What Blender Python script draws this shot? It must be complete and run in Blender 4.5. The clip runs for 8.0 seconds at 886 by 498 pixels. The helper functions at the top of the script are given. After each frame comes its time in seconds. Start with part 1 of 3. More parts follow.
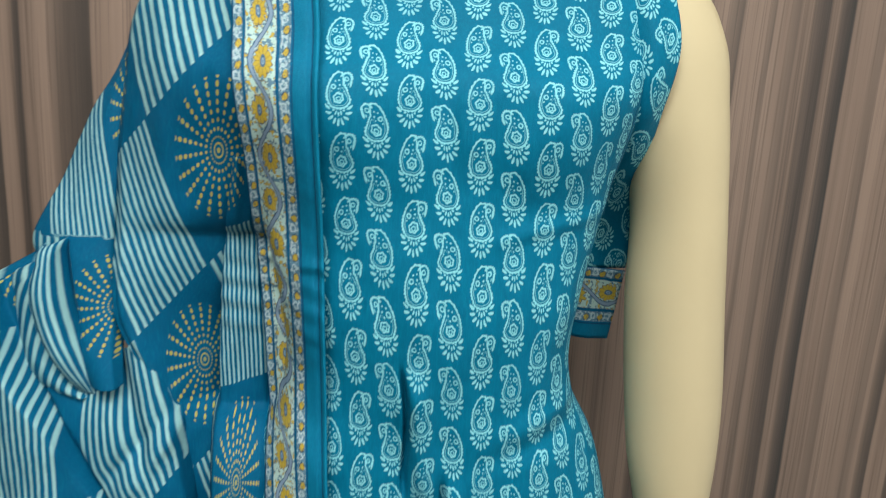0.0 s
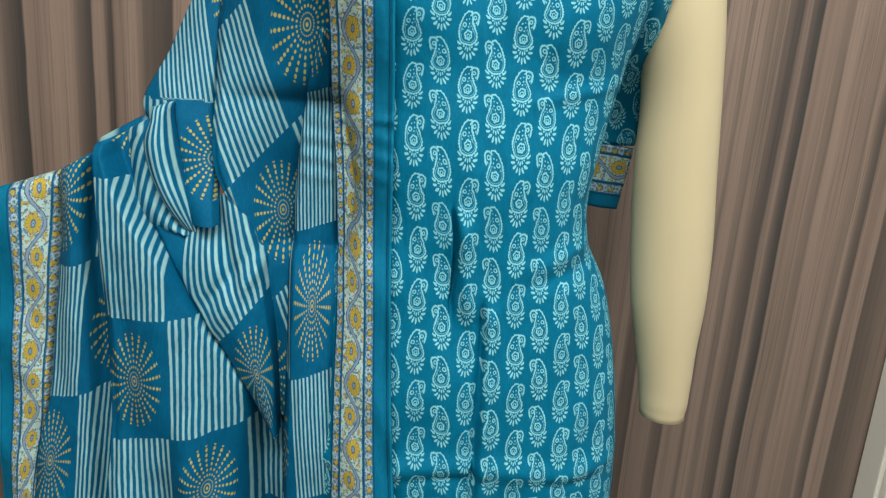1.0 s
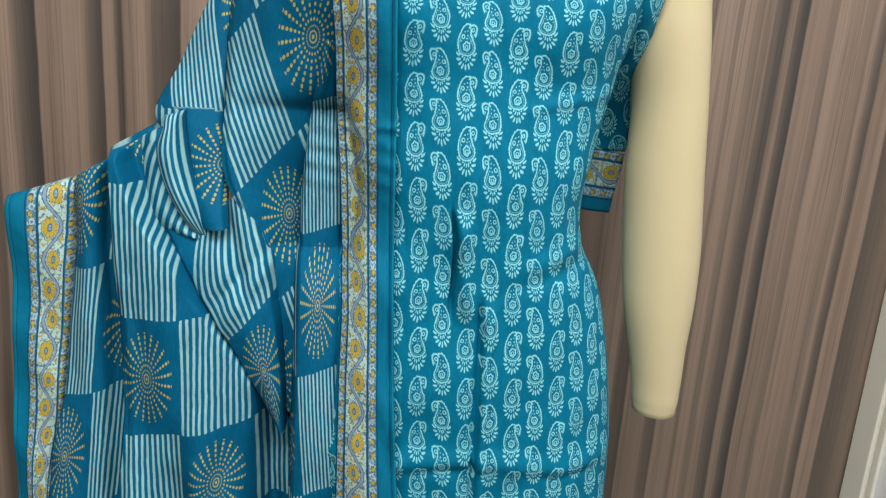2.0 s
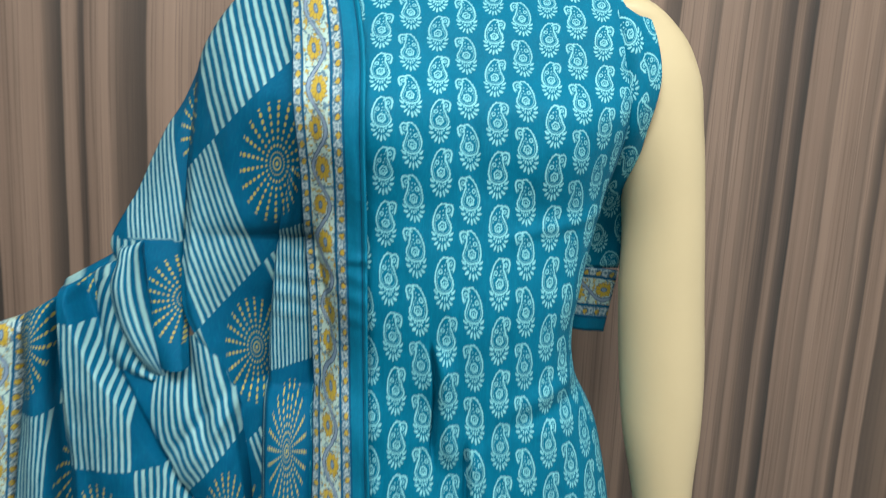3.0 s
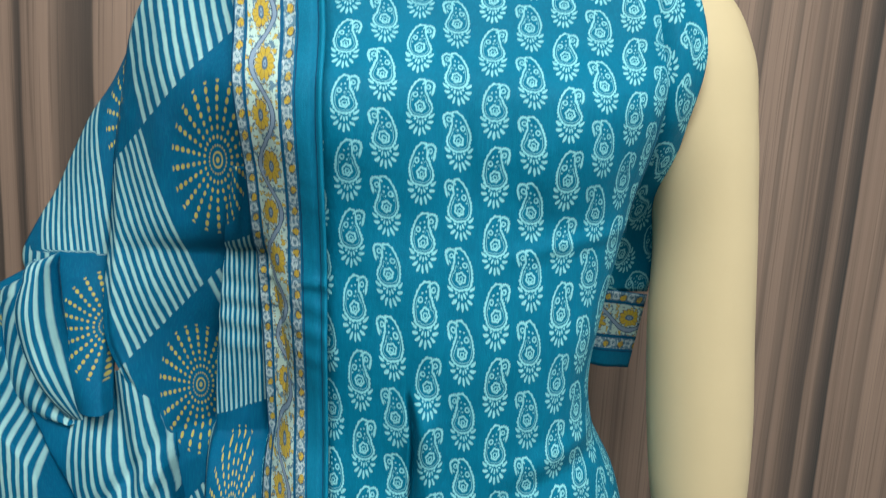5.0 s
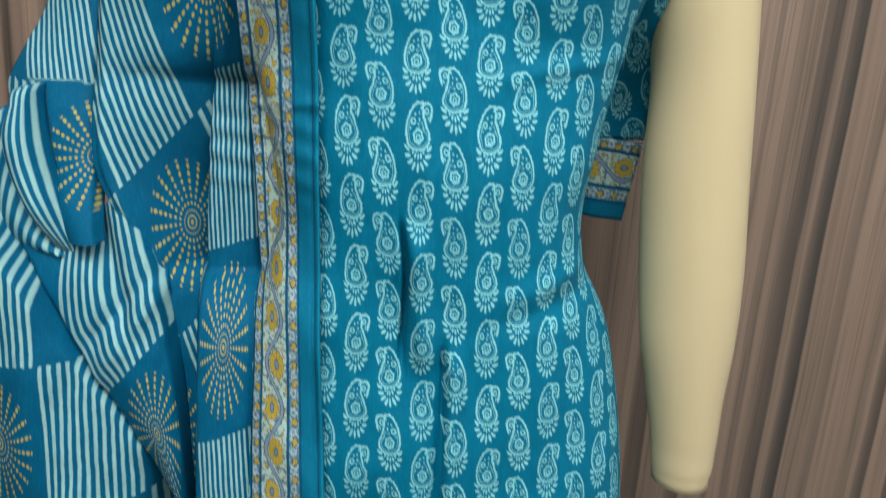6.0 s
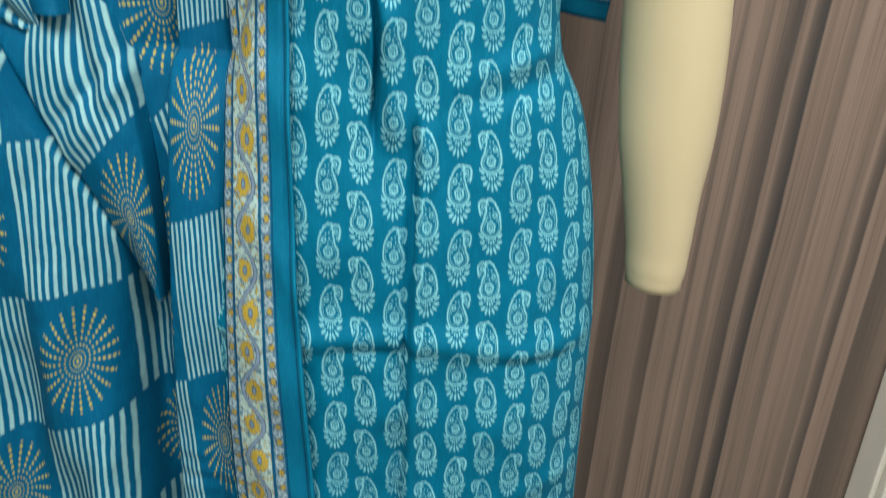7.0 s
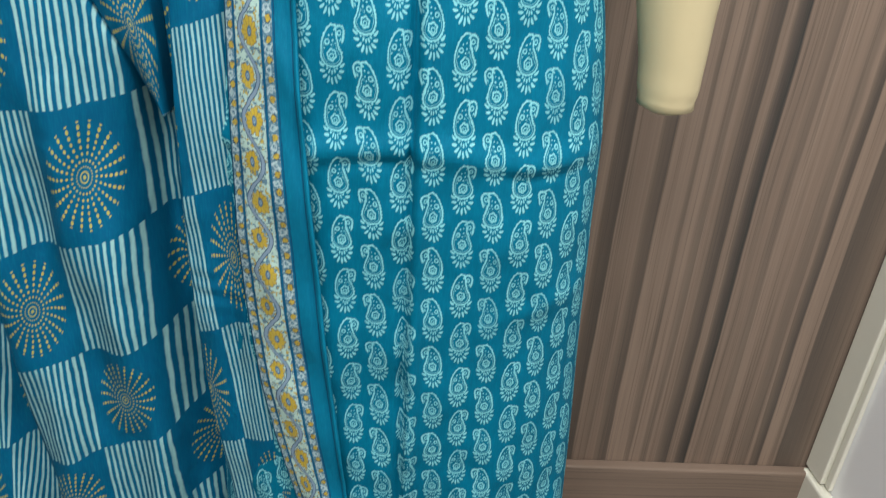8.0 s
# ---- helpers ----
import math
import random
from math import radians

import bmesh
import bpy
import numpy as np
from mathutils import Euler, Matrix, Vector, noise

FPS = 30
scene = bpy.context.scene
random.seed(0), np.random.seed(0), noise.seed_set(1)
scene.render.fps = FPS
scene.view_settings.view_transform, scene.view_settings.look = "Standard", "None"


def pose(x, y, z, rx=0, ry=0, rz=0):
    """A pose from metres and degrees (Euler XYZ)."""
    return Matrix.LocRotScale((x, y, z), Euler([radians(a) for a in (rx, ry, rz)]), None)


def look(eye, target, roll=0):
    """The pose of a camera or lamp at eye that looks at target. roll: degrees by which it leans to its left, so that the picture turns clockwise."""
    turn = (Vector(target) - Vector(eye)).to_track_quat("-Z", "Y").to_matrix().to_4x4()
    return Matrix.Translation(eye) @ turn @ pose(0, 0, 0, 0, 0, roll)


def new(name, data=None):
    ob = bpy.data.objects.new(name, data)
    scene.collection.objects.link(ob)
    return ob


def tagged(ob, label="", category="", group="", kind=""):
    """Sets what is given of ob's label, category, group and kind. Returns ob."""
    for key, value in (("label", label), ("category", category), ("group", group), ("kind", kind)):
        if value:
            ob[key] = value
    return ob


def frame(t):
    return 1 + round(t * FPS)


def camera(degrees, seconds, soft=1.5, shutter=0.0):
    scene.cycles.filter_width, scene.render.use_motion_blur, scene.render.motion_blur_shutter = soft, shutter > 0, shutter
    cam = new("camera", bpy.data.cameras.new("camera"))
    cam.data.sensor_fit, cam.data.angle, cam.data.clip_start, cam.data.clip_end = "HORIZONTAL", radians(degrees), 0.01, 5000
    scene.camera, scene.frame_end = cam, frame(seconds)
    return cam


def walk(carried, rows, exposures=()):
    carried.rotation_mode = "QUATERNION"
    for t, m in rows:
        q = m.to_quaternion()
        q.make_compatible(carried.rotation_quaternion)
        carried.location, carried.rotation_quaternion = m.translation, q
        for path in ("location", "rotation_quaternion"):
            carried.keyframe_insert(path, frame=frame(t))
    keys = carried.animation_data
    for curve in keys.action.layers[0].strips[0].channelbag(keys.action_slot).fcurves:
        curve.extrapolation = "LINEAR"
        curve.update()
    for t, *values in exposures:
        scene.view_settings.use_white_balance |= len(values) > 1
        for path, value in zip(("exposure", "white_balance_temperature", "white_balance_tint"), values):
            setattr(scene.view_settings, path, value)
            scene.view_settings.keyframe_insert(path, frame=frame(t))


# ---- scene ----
cam = camera(56.7, 8.0, soft=1.2, shutter=0.45)
METRES, EYE, TILT, LEAN, TURN = 0.78, 1.24, -13.3, -3.1, -4.0
ROWS = [
    (0.0, 0.0, 0.0, 0.0, 0.0, 0.0, 0.0),
    (0.5, -0.0281, -0.0909, -0.05, -0.25, -0.38, -0.81),
    (1.0, -0.0596, -0.1791, -0.1203, -0.49, -2.48, -1.09),
    (2.5, -0.0667, -0.2283, -0.1244, -1.17, -0.23, -0.47),
    (3.0, -0.039, -0.1444, -0.0502, -0.8, 2.87, 0.47),
    (3.5, -0.006, -0.0641, -0.0228, 0.18, 3.38, 0.57),
    (4.0, 0.0178, -0.0122, 0.0042, 1.43, 3.53, 0.21),
    (5.5, -0.0069, 0.0642, -0.0604, 0.47, 1.06, -0.69),
    (6.0, 0.003, 0.0577, -0.1145, 0.46, -1.9, -0.97),
    (6.5, 0.019, 0.0541, -0.1726, 0.41, -4.4, -1.51),
    (7.0, 0.0308, 0.0554, -0.2343, 0.49, -8.3, -1.8),
    (7.5, 0.0398, 0.0584, -0.2877, 0.53, -12.92, -1.66),
    (8.0, 0.0419, 0.0457, -0.3262, 1.51, -15.01, -1.75),
]

PATH = [(t, pose(0, 0, EYE, TILT, LEAN, TURN) @ pose(METRES * x, METRES * y, METRES * z, 90 + pitch, roll, yaw))
        for t, x, y, z, yaw, pitch, roll in ROWS]
walk(cam, PATH, exposures=[(0.0, -0.08), (1.0, -0.02), (2.5, 0.08), (3.5, -0.04), (5.5, -0.05), (6.5, 0.04), (7.2, 0.17), (8.0, 0.25)])

# ---- light: white ceiling panel of the shop, and an added fill light ----
world = bpy.data.worlds.new("world")
scene.world = world
world.use_nodes = True
world.node_tree.nodes["Background"].inputs[0].default_value = (0.75, 0.85, 1.0, 1)
world.node_tree.nodes["Background"].inputs[1].default_value = 0.10


def area(name, m, sx, sy, watts, colour):
    lamp = bpy.data.lights.new(name, "AREA")
    lamp.shape, lamp.size, lamp.size_y, lamp.energy, lamp.color = "RECTANGLE", sx, sy, watts, colour
    ob = new(name, lamp)
    ob.matrix_world = m
    return ob


area("ceiling_panel_light", look((0.05, -0.40, 2.40), (0.05, -0.35, 0)), 1.2, 0.4, 36, (0.99, 0.98, 0.96))
# added fill with no known source, brightens the side wall
area("fill_light_back", look((-0.6, -1.1, 2.40), (-0.6, -1.1, 0)), 1.2, 0.5, 30, (0.99, 0.98, 0.96))


# ---- node arithmetic ----
class Ex:
    """A value in a node tree, with arithmetic."""

    def __init__(self, tree, sock):
        self.tree, self.sock = tree, sock

    def op(self, kind, *others, clamp=False):
        n = self.tree.nodes.new("ShaderNodeMath")
        n.operation, n.use_clamp = kind, clamp
        for i, v in enumerate((self, *others)):
            if isinstance(v, Ex):
                self.tree.links.new(v.sock, n.inputs[i])
            else:
                n.inputs[i].default_value = v
        return Ex(self.tree, n.outputs[0])

    def __add__(self, o): return self.op("ADD", o)
    def __radd__(self, o): return self.op("ADD", o)
    def __sub__(self, o): return self.op("SUBTRACT", o)
    def __rsub__(self, o): return (self * -1.0) + o
    def __mul__(self, o): return self.op("MULTIPLY", o)
    def __rmul__(self, o): return self.op("MULTIPLY", o)
    def __truediv__(self, o): return self.op("DIVIDE", o)
    def __pow__(self, o): return self.op("POWER", o)
    def abs(self): return self.op("ABSOLUTE")
    def floor(self): return self.op("FLOOR")
    def frac(self): return self.op("FRACT")
    def sin(self): return self.op("SINE")
    def sqrt(self): return self.op("SQRT")
    def max(self, o): return self.op("MAXIMUM", o)
    def min(self, o): return self.op("MINIMUM", o)
    def mod2(self): return (self * 0.5).frac() * 2.0
    def atan2(self, o): return self.op("ARCTAN2", o)
    def clamp(self): return self.op("ADD", 0.0, clamp=True)
    def line(self, width, soft): return ((width - self.abs()) / soft + 0.5).clamp()
    def below(self, edge, soft): return ((edge - self) / soft + 0.5).clamp()


def hypot(a, b):
    return (a * a + b * b).sqrt()


class Shader:
    """A principled material with a few helpers."""

    def __init__(self, name, rough=0.7, spec=0.3):
        self.mat = bpy.data.materials.new(name)
        self.mat.use_nodes = True
        self.tree = self.mat.node_tree
        self.bsdf = self.tree.nodes["Principled BSDF"]
        self.bsdf.inputs["Roughness"].default_value = rough
        self.bsdf.inputs["Specular IOR Level"].default_value = spec

    def uv(self):
        n = self.tree.nodes.new("ShaderNodeUVMap")
        n.uv_map = "cloth"
        s = self.tree.nodes.new("ShaderNodeSeparateXYZ")
        self.tree.links.new(n.outputs[0], s.inputs[0])
        return Ex(self.tree, s.outputs[0]), Ex(self.tree, s.outputs[1])

    def place(self, scale=(1, 1, 1)):
        n = self.tree.nodes.new("ShaderNodeTexCoord")
        m = self.tree.nodes.new("ShaderNodeMapping")
        m.inputs["Scale"].default_value = scale
        self.tree.links.new(n.outputs["Object"], m.inputs[0])
        return m.outputs[0]

    def noise(self, vec, scale, detail=3.0, rough=0.55, distort=0.0):
        n = self.tree.nodes.new("ShaderNodeTexNoise")
        n.inputs["Scale"].default_value, n.inputs["Detail"].default_value = scale, detail
        n.inputs["Roughness"].default_value, n.inputs["Distortion"].default_value = rough, distort
        self.tree.links.new(vec, n.inputs["Vector"])
        return Ex(self.tree, n.outputs[0])

    def vec(self, x, y, z=0.0):
        n = self.tree.nodes.new("ShaderNodeCombineXYZ")
        for i, v in enumerate((x, y, z)):
            if isinstance(v, Ex):
                self.tree.links.new(v.sock, n.inputs[i])
            else:
                n.inputs[i].default_value = v
        return n.outputs[0]

    def mix(self, fac, a, b):
        n = self.tree.nodes.new("ShaderNodeMix")
        n.data_type = "RGBA"
        for i, v in ((0, fac), (6, a), (7, b)):
            if isinstance(v, Ex):
                self.tree.links.new(v.sock, n.inputs[i])
            elif isinstance(v, (tuple, list)):
                n.inputs[i].default_value = (*v, 1)
            elif isinstance(v, (int, float)):
                n.inputs[i].default_value = v
            else:
                self.tree.links.new(v, n.inputs[i])
        return n.outputs[2]

    def ramp(self, fac, stops):
        n = self.tree.nodes.new("ShaderNodeValToRGB")
        while len(n.color_ramp.elements) < len(stops):
            n.color_ramp.elements.new(0.5)
        for e, (p, c) in zip(n.color_ramp.elements, stops):
            e.position, e.color = p, (*c, 1)
        self.tree.links.new(fac.sock, n.inputs[0])
        return n.outputs[0]

    def curve(self, x, points):
        """A smooth curve through (x, value) points, both between 0 and 1."""
        n = self.tree.nodes.new("ShaderNodeFloatCurve")
        c = n.mapping.curves[0]
        while len(c.points) < len(points):
            c.points.new(0.5, 0.5)
        for p, xy in zip(c.points, points):
            p.location = xy
        n.mapping.update()
        self.tree.links.new(x.sock, n.inputs["Value"])
        return Ex(self.tree, n.outputs[0])

    def colour(self, sock):
        self.tree.links.new(sock, self.bsdf.inputs["Base Color"])
        return self

    def bump(self, height, strength, distance):
        n = self.tree.nodes.new("ShaderNodeBump")
        n.inputs["Strength"].default_value, n.inputs["Distance"].default_value = strength, distance
        self.tree.links.new(height.sock, n.inputs["Height"])
        self.tree.links.new(n.outputs[0], self.bsdf.inputs["Normal"])
        return self


def cloth_finish(s, base):
    """Weave, slub and a little wash variation over a printed colour."""
    p = s.place()
    wash = s.noise(p, 9.0, 3.0)
    slub = s.noise(s.place((900, 900, 60)), 1.0, 2.0)
    c = s.mix((wash - 0.35) * 0.35, base, s.mix(0.5, base, (0.0, 0.03, 0.06)))
    mott = s.noise(s.place((55, 55, 40)), 1.0, 4.0, 0.65)
    c = s.mix(((mott - 0.38) * 1.1).clamp(), c, s.mix(0.32, c, (0.0, 0.03, 0.06)))
    c = s.mix((slub - 0.45).max(0.0) * 0.8, c, s.mix(0.5, c, (0.0, 0.38, 0.50)))
    s.colour(c)
    weave = s.noise(s.place((1400, 1400, 1400)), 1.0, 1.0)
    pucker = s.noise(s.place((60, 60, 25)), 1.0, 3.0)
    s.bump(weave * 0.3 + pucker * 1.5 + mott * 0.8, 0.45, 0.002)
    return s.mat


def sheer(s, mat, share):
    """Thin cloth that lets a little of what lies behind show through."""
    n = s.tree.nodes
    mix, clear = n.new("ShaderNodeMixShader"), n.new("ShaderNodeBsdfTransparent")
    mix.inputs[0].default_value = share
    s.tree.links.new(s.bsdf.outputs[0], mix.inputs[1])
    s.tree.links.new(clear.outputs[0], mix.inputs[2])
    s.tree.links.new(mix.outputs[0], n["Material Output"].inputs[0])
    return mat


TEAL_KURTA = (0.0, 0.150, 0.262)
TEAL_SCARF = (0.0, 0.115, 0.24)
CHALK = (0.25, 0.67, 0.72)
CREAM_PRINT = (0.37, 0.66, 0.66)
GOLD = (0.52, 0.47, 0.11)


def paisley_cloth():
    """Block-printed paisleys: one motif a cell, every other column mirrored and half a row lower."""
    s = Shader("paisley_cotton", 0.6, 0.10)
    u, v = s.uv()
    wob = s.noise(s.vec(u, v), 6.0, 3.0)
    col = (u + 0.5).floor()
    odd = col.mod2()
    odd = odd.op("GREATER_THAN", 0.5)
    cu = u - col
    vv = v + odd * 0.5
    cv = (vv + 0.5).frac() - 0.5
    row = (vv + 0.5).floor()
    jit = (row * 12.9 + col * 78.2).sin()
    side = odd * 2.0 - 1.0
    x = cu * side * 26.0 + cv * 2.6 + jit * 0.4 + (wob - 0.5) * 2.2
    y = cv * -42.0 + (wob - 0.5) * 2.0 + 0.5
    k = 0.45
    # drop-shaped body: its edge in polar form round a point of its middle
    px, py = x + 0.5, y - 3.0
    r = hypot(px, py)
    turn = px.atan2(py) / (2 * math.pi) + 0.5
    edge = [(0.0, 10.0), (0.085, 9.9), (0.175, 8.8), (0.27, 8.2), (0.36, 9.4), (0.434, 12.1), (0.474, 14.3), (0.512, 15.4), (0.527, 15.0), (0.543, 13.0),
            (0.559, 10.4), (0.602, 7.5), (0.70, 6.5), (0.78, 8.1), (0.843, 9.9), (0.911, 10.4), (1.0, 10.0)]
    edge = [(p, q / 20) for p, q in edge]
    rho = s.curve(turn, edge) * 20.0
    slope = (s.curve(turn + 0.008, edge) - s.curve(turn - 0.008, edge)) * (20.0 / (0.016 * 2 * math.pi))
    lean = slope / (r + 0.5)
    d = (r - rho) / (lean * lean + 1.0).sqrt()
    bead = (turn * (2 * math.pi * 25.0)).sin() * 0.28 + 0.1
    ink = (d + 0.1 - bead * d.op("GREATER_THAN", 0.0)).line(0.64, k)
    inside = d.below(-1.0, k)
    ink = ink.max((d + 1.8).line(0.22, k) * inside * y.below(9.0, 4.0) * 0.8)
    # crest that bends over, eye and beak
    hx, hy = x - 5.4, y - 14.0
    hr = hypot(hx, hy)
    crest = (hr - 3.7 - (hx.atan2(hy) * 16.0).sin() * 0.25).line(0.75, k) * ((hy + hx * 0.55) * -1.0).below(0.6, 0.5)
    ink = ink.max(crest).max((hypot(hx + 0.1, hy + 0.5) - 1.35).line(0.45, k))
    ink = ink.max(hypot(x - 8.5 - (y - 10.5) * 0.22, (y - 10.4) * 0.36).below(0.95, k))
    ink = ink.max(hypot(x - 6.6 - (y - 10.0) * 0.3, (y - 9.8) * 0.5).below(0.5, k))
    # flower, ring and dots inside
    fx, fy = x + 0.2, y - 0.2
    fr = hypot(fx, fy)
    fa = fx.atan2(fy)
    ink = ink.max((fr - 3.2 + (fa * 6.0).sin() * 0.3).line(0.66, k)).max((fr - 0.5 - fa.abs() * 0.5).line(0.42, k))
    ink = ink.max((hypot(x + 3.9, y - 7.9) - 1.45).line(0.48, k))
    for dx, dy, size in ((-0.4, 6.4, 0.6), (0.6, 9.2, 0.7), (-2.6, 11.8, 0.65), (0.2, 12.6, 0.6), (1.4, 15.4, 0.6), (-5.6, 4.4, 0.55), (3.6, 4.6, 0.5)):
        ink = ink.max(hypot(x - dx, y - dy).below(size, k))
    # fan of upturned petals below
    lx, ly = x, y * -1.0 - 5.2
    lr = hypot(lx, ly * 0.72)
    la = lx.atan2(ly * 0.72)
    ring = lr - 8.1
    cell = (la * 2.7 + 0.5 - ring * lx / (lr + 1.0) * 0.2).frac() - 0.5
    reach = 1.0 - (ring / 2.0) * (ring / 2.0)
    leaf = cell.abs() * lr / 2.7 - reach.max(0.0).sqrt() * 0.84
    ink = ink.max(leaf.below(0.0, k) * reach.op("GREATER_THAN", 0.02) * la.abs().below(1.80, 0.1) * d.op("GREATER_THAN", 1.0))
    cell2 = (la * 1.9 + 0.5).frac() - 0.5
    reach2 = 1.0 - ((lr - 4.0) / 1.2) * ((lr - 4.0) / 1.2)
    bud = cell2.abs() * lr / 1.9 - reach2.max(0.0).sqrt() * 0.62
    ink = ink.max(bud.below(0.0, k) * reach2.op("GREATER_THAN", 0.02) * la.abs().below(1.3, 0.15) * d.op("GREATER_THAN", 1.1))
    worn = s.noise(s.vec(u, v), 24.0, 3.0)
    age = s.noise(s.vec(col * 3.7, row * 5.3), 1.0, 0.0)
    ink = (ink * ((worn * 1.1 + 0.45).clamp()) * (age * 0.5 + 0.72)).clamp()
    return cloth_finish(s, s.mix(ink, TEAL_KURTA, CHALK))


def check_cloth():
    """Checkerboard of chalk stripes and gold dotted sunbursts; u and v count the cells."""
    s = Shader("checked_cotton", 0.65, 0.12)
    u, v = s.uv()
    wob = s.noise(s.vec(u, v), 5.0, 2.0)
    wob2 = s.noise(s.vec(u, v), 17.0, 2.0)
    uu = u + (wob - 0.5) * 0.022
    cu, cv = uu.floor(), (v + (wob2 - 0.5) * 0.03).floor()
    striped = 1.0 - (cu + cv + 100.0).mod2().op("GREATER_THAN", 0.5)
    fu = uu.frac()
    fv = v.frac()
    st = (fu * 12.0).frac() - 0.5
    wear = s.noise(s.vec(u * 9.0, v * 1.5), 3.0, 3.0)
    stripe = (st + (wob2 - 0.5) * 0.12).line(0.22, 0.14) * striped * (wear * 0.9 + 0.5).clamp()
    bx, by = (fu - 0.5) * 1.06, (fv - 0.5) * 1.06
    r = hypot(bx, by)
    a = bx.atan2(by)
    n = 3.5014
    ray = (a * n + 0.5).frac() - 0.5
    bead = (r * 20.0).frac() - 0.5
    across = ray.abs() * r * (1.0 / n)
    along = bead.abs() * (1.0 / 20.0)
    dot = (hypot(across, along * 0.85) - r * 0.024).below(0.0066, 0.006)
    band = r.below(0.42, 0.01) * (1.0 - r.below(0.075, 0.01))
    ring = (r - 0.042).line(0.006, 0.006).max(r.below(0.016, 0.006)) * 0.95
    worn = s.noise(s.vec(u, v), 9.0, 3.0)
    burst = (dot * band).max(ring) * (1.0 - striped) * (worn * 1.3 + 0.35).clamp()
    c = s.mix(stripe, TEAL_SCARF, CREAM_PRINT)
    c = s.mix(burst, c, GOLD)
    return sheer(s, cloth_finish(s, c), 0.10)


def border_cloth():
    """Flowered border: u runs across it from 0 to 1, v along it in millimetres."""
    s = Shader("flowered_border_cotton", 0.65, 0.12)
    u, v = s.uv()
    wob = s.noise(s.vec(u * 6.0, v * 0.1), 1.6, 2.0)
    x = u + (wob - 0.5) * 0.02
    y = v + (wob - 0.5) * 3.0
    k = 0.02
    inside = lambda a, b: ((x - (a + b) / 2).abs()).below((b - a) / 2, 0.008)
    navy, pale, lilac, amber = (0.010, 0.045, 0.11), (0.45, 0.64, 0.58), (0.12, 0.24, 0.32), (0.54, 0.40, 0.045)
    c = s.mix(inside(0.79, 1.2), TEAL_SCARF, (0.001, 0.155, 0.275))
    c = s.mix(inside(1.03, 1.3), c, (0.002, 0.19, 0.32))
    for line in (0.005, 0.785, 1.028):
        c = s.mix((x - line).line(0.008, 0.01) * 0.85, c, navy)
    side = s.noise(s.vec(u * 24.0, v * 0.32), 1.0, 2.0)
    for a, b, ph in ((0.02, 0.14, 0.3), (0.615, 0.755, 0.0)):
        m = inside(a, b)
        c = s.mix(m, c, s.mix(side.below(0.48, 0.05), lilac, (0.36, 0.52, 0.54)))
        cy = (y / 14.5 + ph).frac() - 0.5
        blob = hypot((x - (a + b) / 2 - 0.012) * 68.0 + cy * 3.0, cy * 14.5)
        c = s.mix(blob.below(3.1, 0.7) * m, c, navy)
        c = s.mix((blob + (side - 0.5) * 4.0).below(2.6, 0.6) * m, c, amber)
        c = s.mix((side - 0.48).line(0.018, 0.016) * m * 0.8, c, navy)
        curl = hypot((x - (a + b) / 2 + 0.01) * 68.0, (((y / 14.5 + ph + 0.5).frac()) - 0.5) * 14.5)
        c = s.mix((curl - 2.6 + (side - 0.5) * 7.0).line(0.7, 0.7) * m * 0.85, c, (0.48, 0.62, 0.66))
    m = inside(0.165, 0.575)
    X = (x - 0.37) * 68.0
    fleck = s.noise(s.vec(u * 13.0, v * 0.19), 1.0, 2.0, 0.6)
    fleck2 = s.noise(s.vec(u * 15.0 + 7.0, v * 0.22), 1.0, 2.0, 0.6)
    main = s.mix(fleck.below(0.42, 0.03), pale, lilac)
    main = s.mix((fleck - 0.425).line(0.012, 0.012) * 0.8, main, (0.05, 0.09, 0.16))
    main = s.mix((fleck2.below(0.41, 0.03)) * 0.95, main, amber)
    main = s.mix((fleck2 - 0.415).line(0.012, 0.012) * 0.9, main, (0.08, 0.08, 0.10))
    idx = (y / 33.0).floor()
    alt = (idx + 200.0).mod2().op("GREATER_THAN", 0.5) * 2.0 - 1.0
    fy = ((y / 33.0).frac() - 0.5) * 33.0
    vine = X - (y * (math.pi / 33.0)).sin() * 8.8
    main = s.mix(vine.line(2.4, 0.5), main, (0.035, 0.07, 0.14))
    main = s.mix(vine.line(1.6, 0.5), main, (0.23, 0.33, 0.44))
    fx = X - alt * 2.4
    r = hypot(fx * 1.1, fy * 0.84)
    a = fx.atan2(fy)
    petal = (a * 6.0).sin().abs()
    edge = petal * 1.5 + 6.9 + alt * 0.5 + (fleck - 0.5) * 8.0
    main = s.mix((r - edge).below(1.1, 0.5), main, (0.55, 0.70, 0.66))
    main = s.mix((r - edge).below(0.7, 0.4), main, (0.10, 0.10, 0.10))
    main = s.mix((r - edge).below(0.0, 0.4), main, amber)
    main = s.mix((petal.below(0.18, 0.14)) * (r - edge).below(0.0, 0.5) * 0.75, main, (0.13, 0.09, 0.03))
    heart = hypot(fx * 1.5, fy * 0.85)
    main = s.mix(heart.below(3.6, 0.5), main, (0.04, 0.09, 0.18))
    main = s.mix((heart - 1.4).line(0.7, 0.5), main, (0.25, 0.38, 0.5))
    main = s.mix((heart - 3.0).line(0.35, 0.4) * 0.6, main, lilac)
    c = s.mix(m, c, main)
    for line in (0.152, 0.59):
        c = s.mix((x - line).line(0.019, 0.01), c, (0.004, 0.085, 0.19))
    return cloth_finish(s, c)


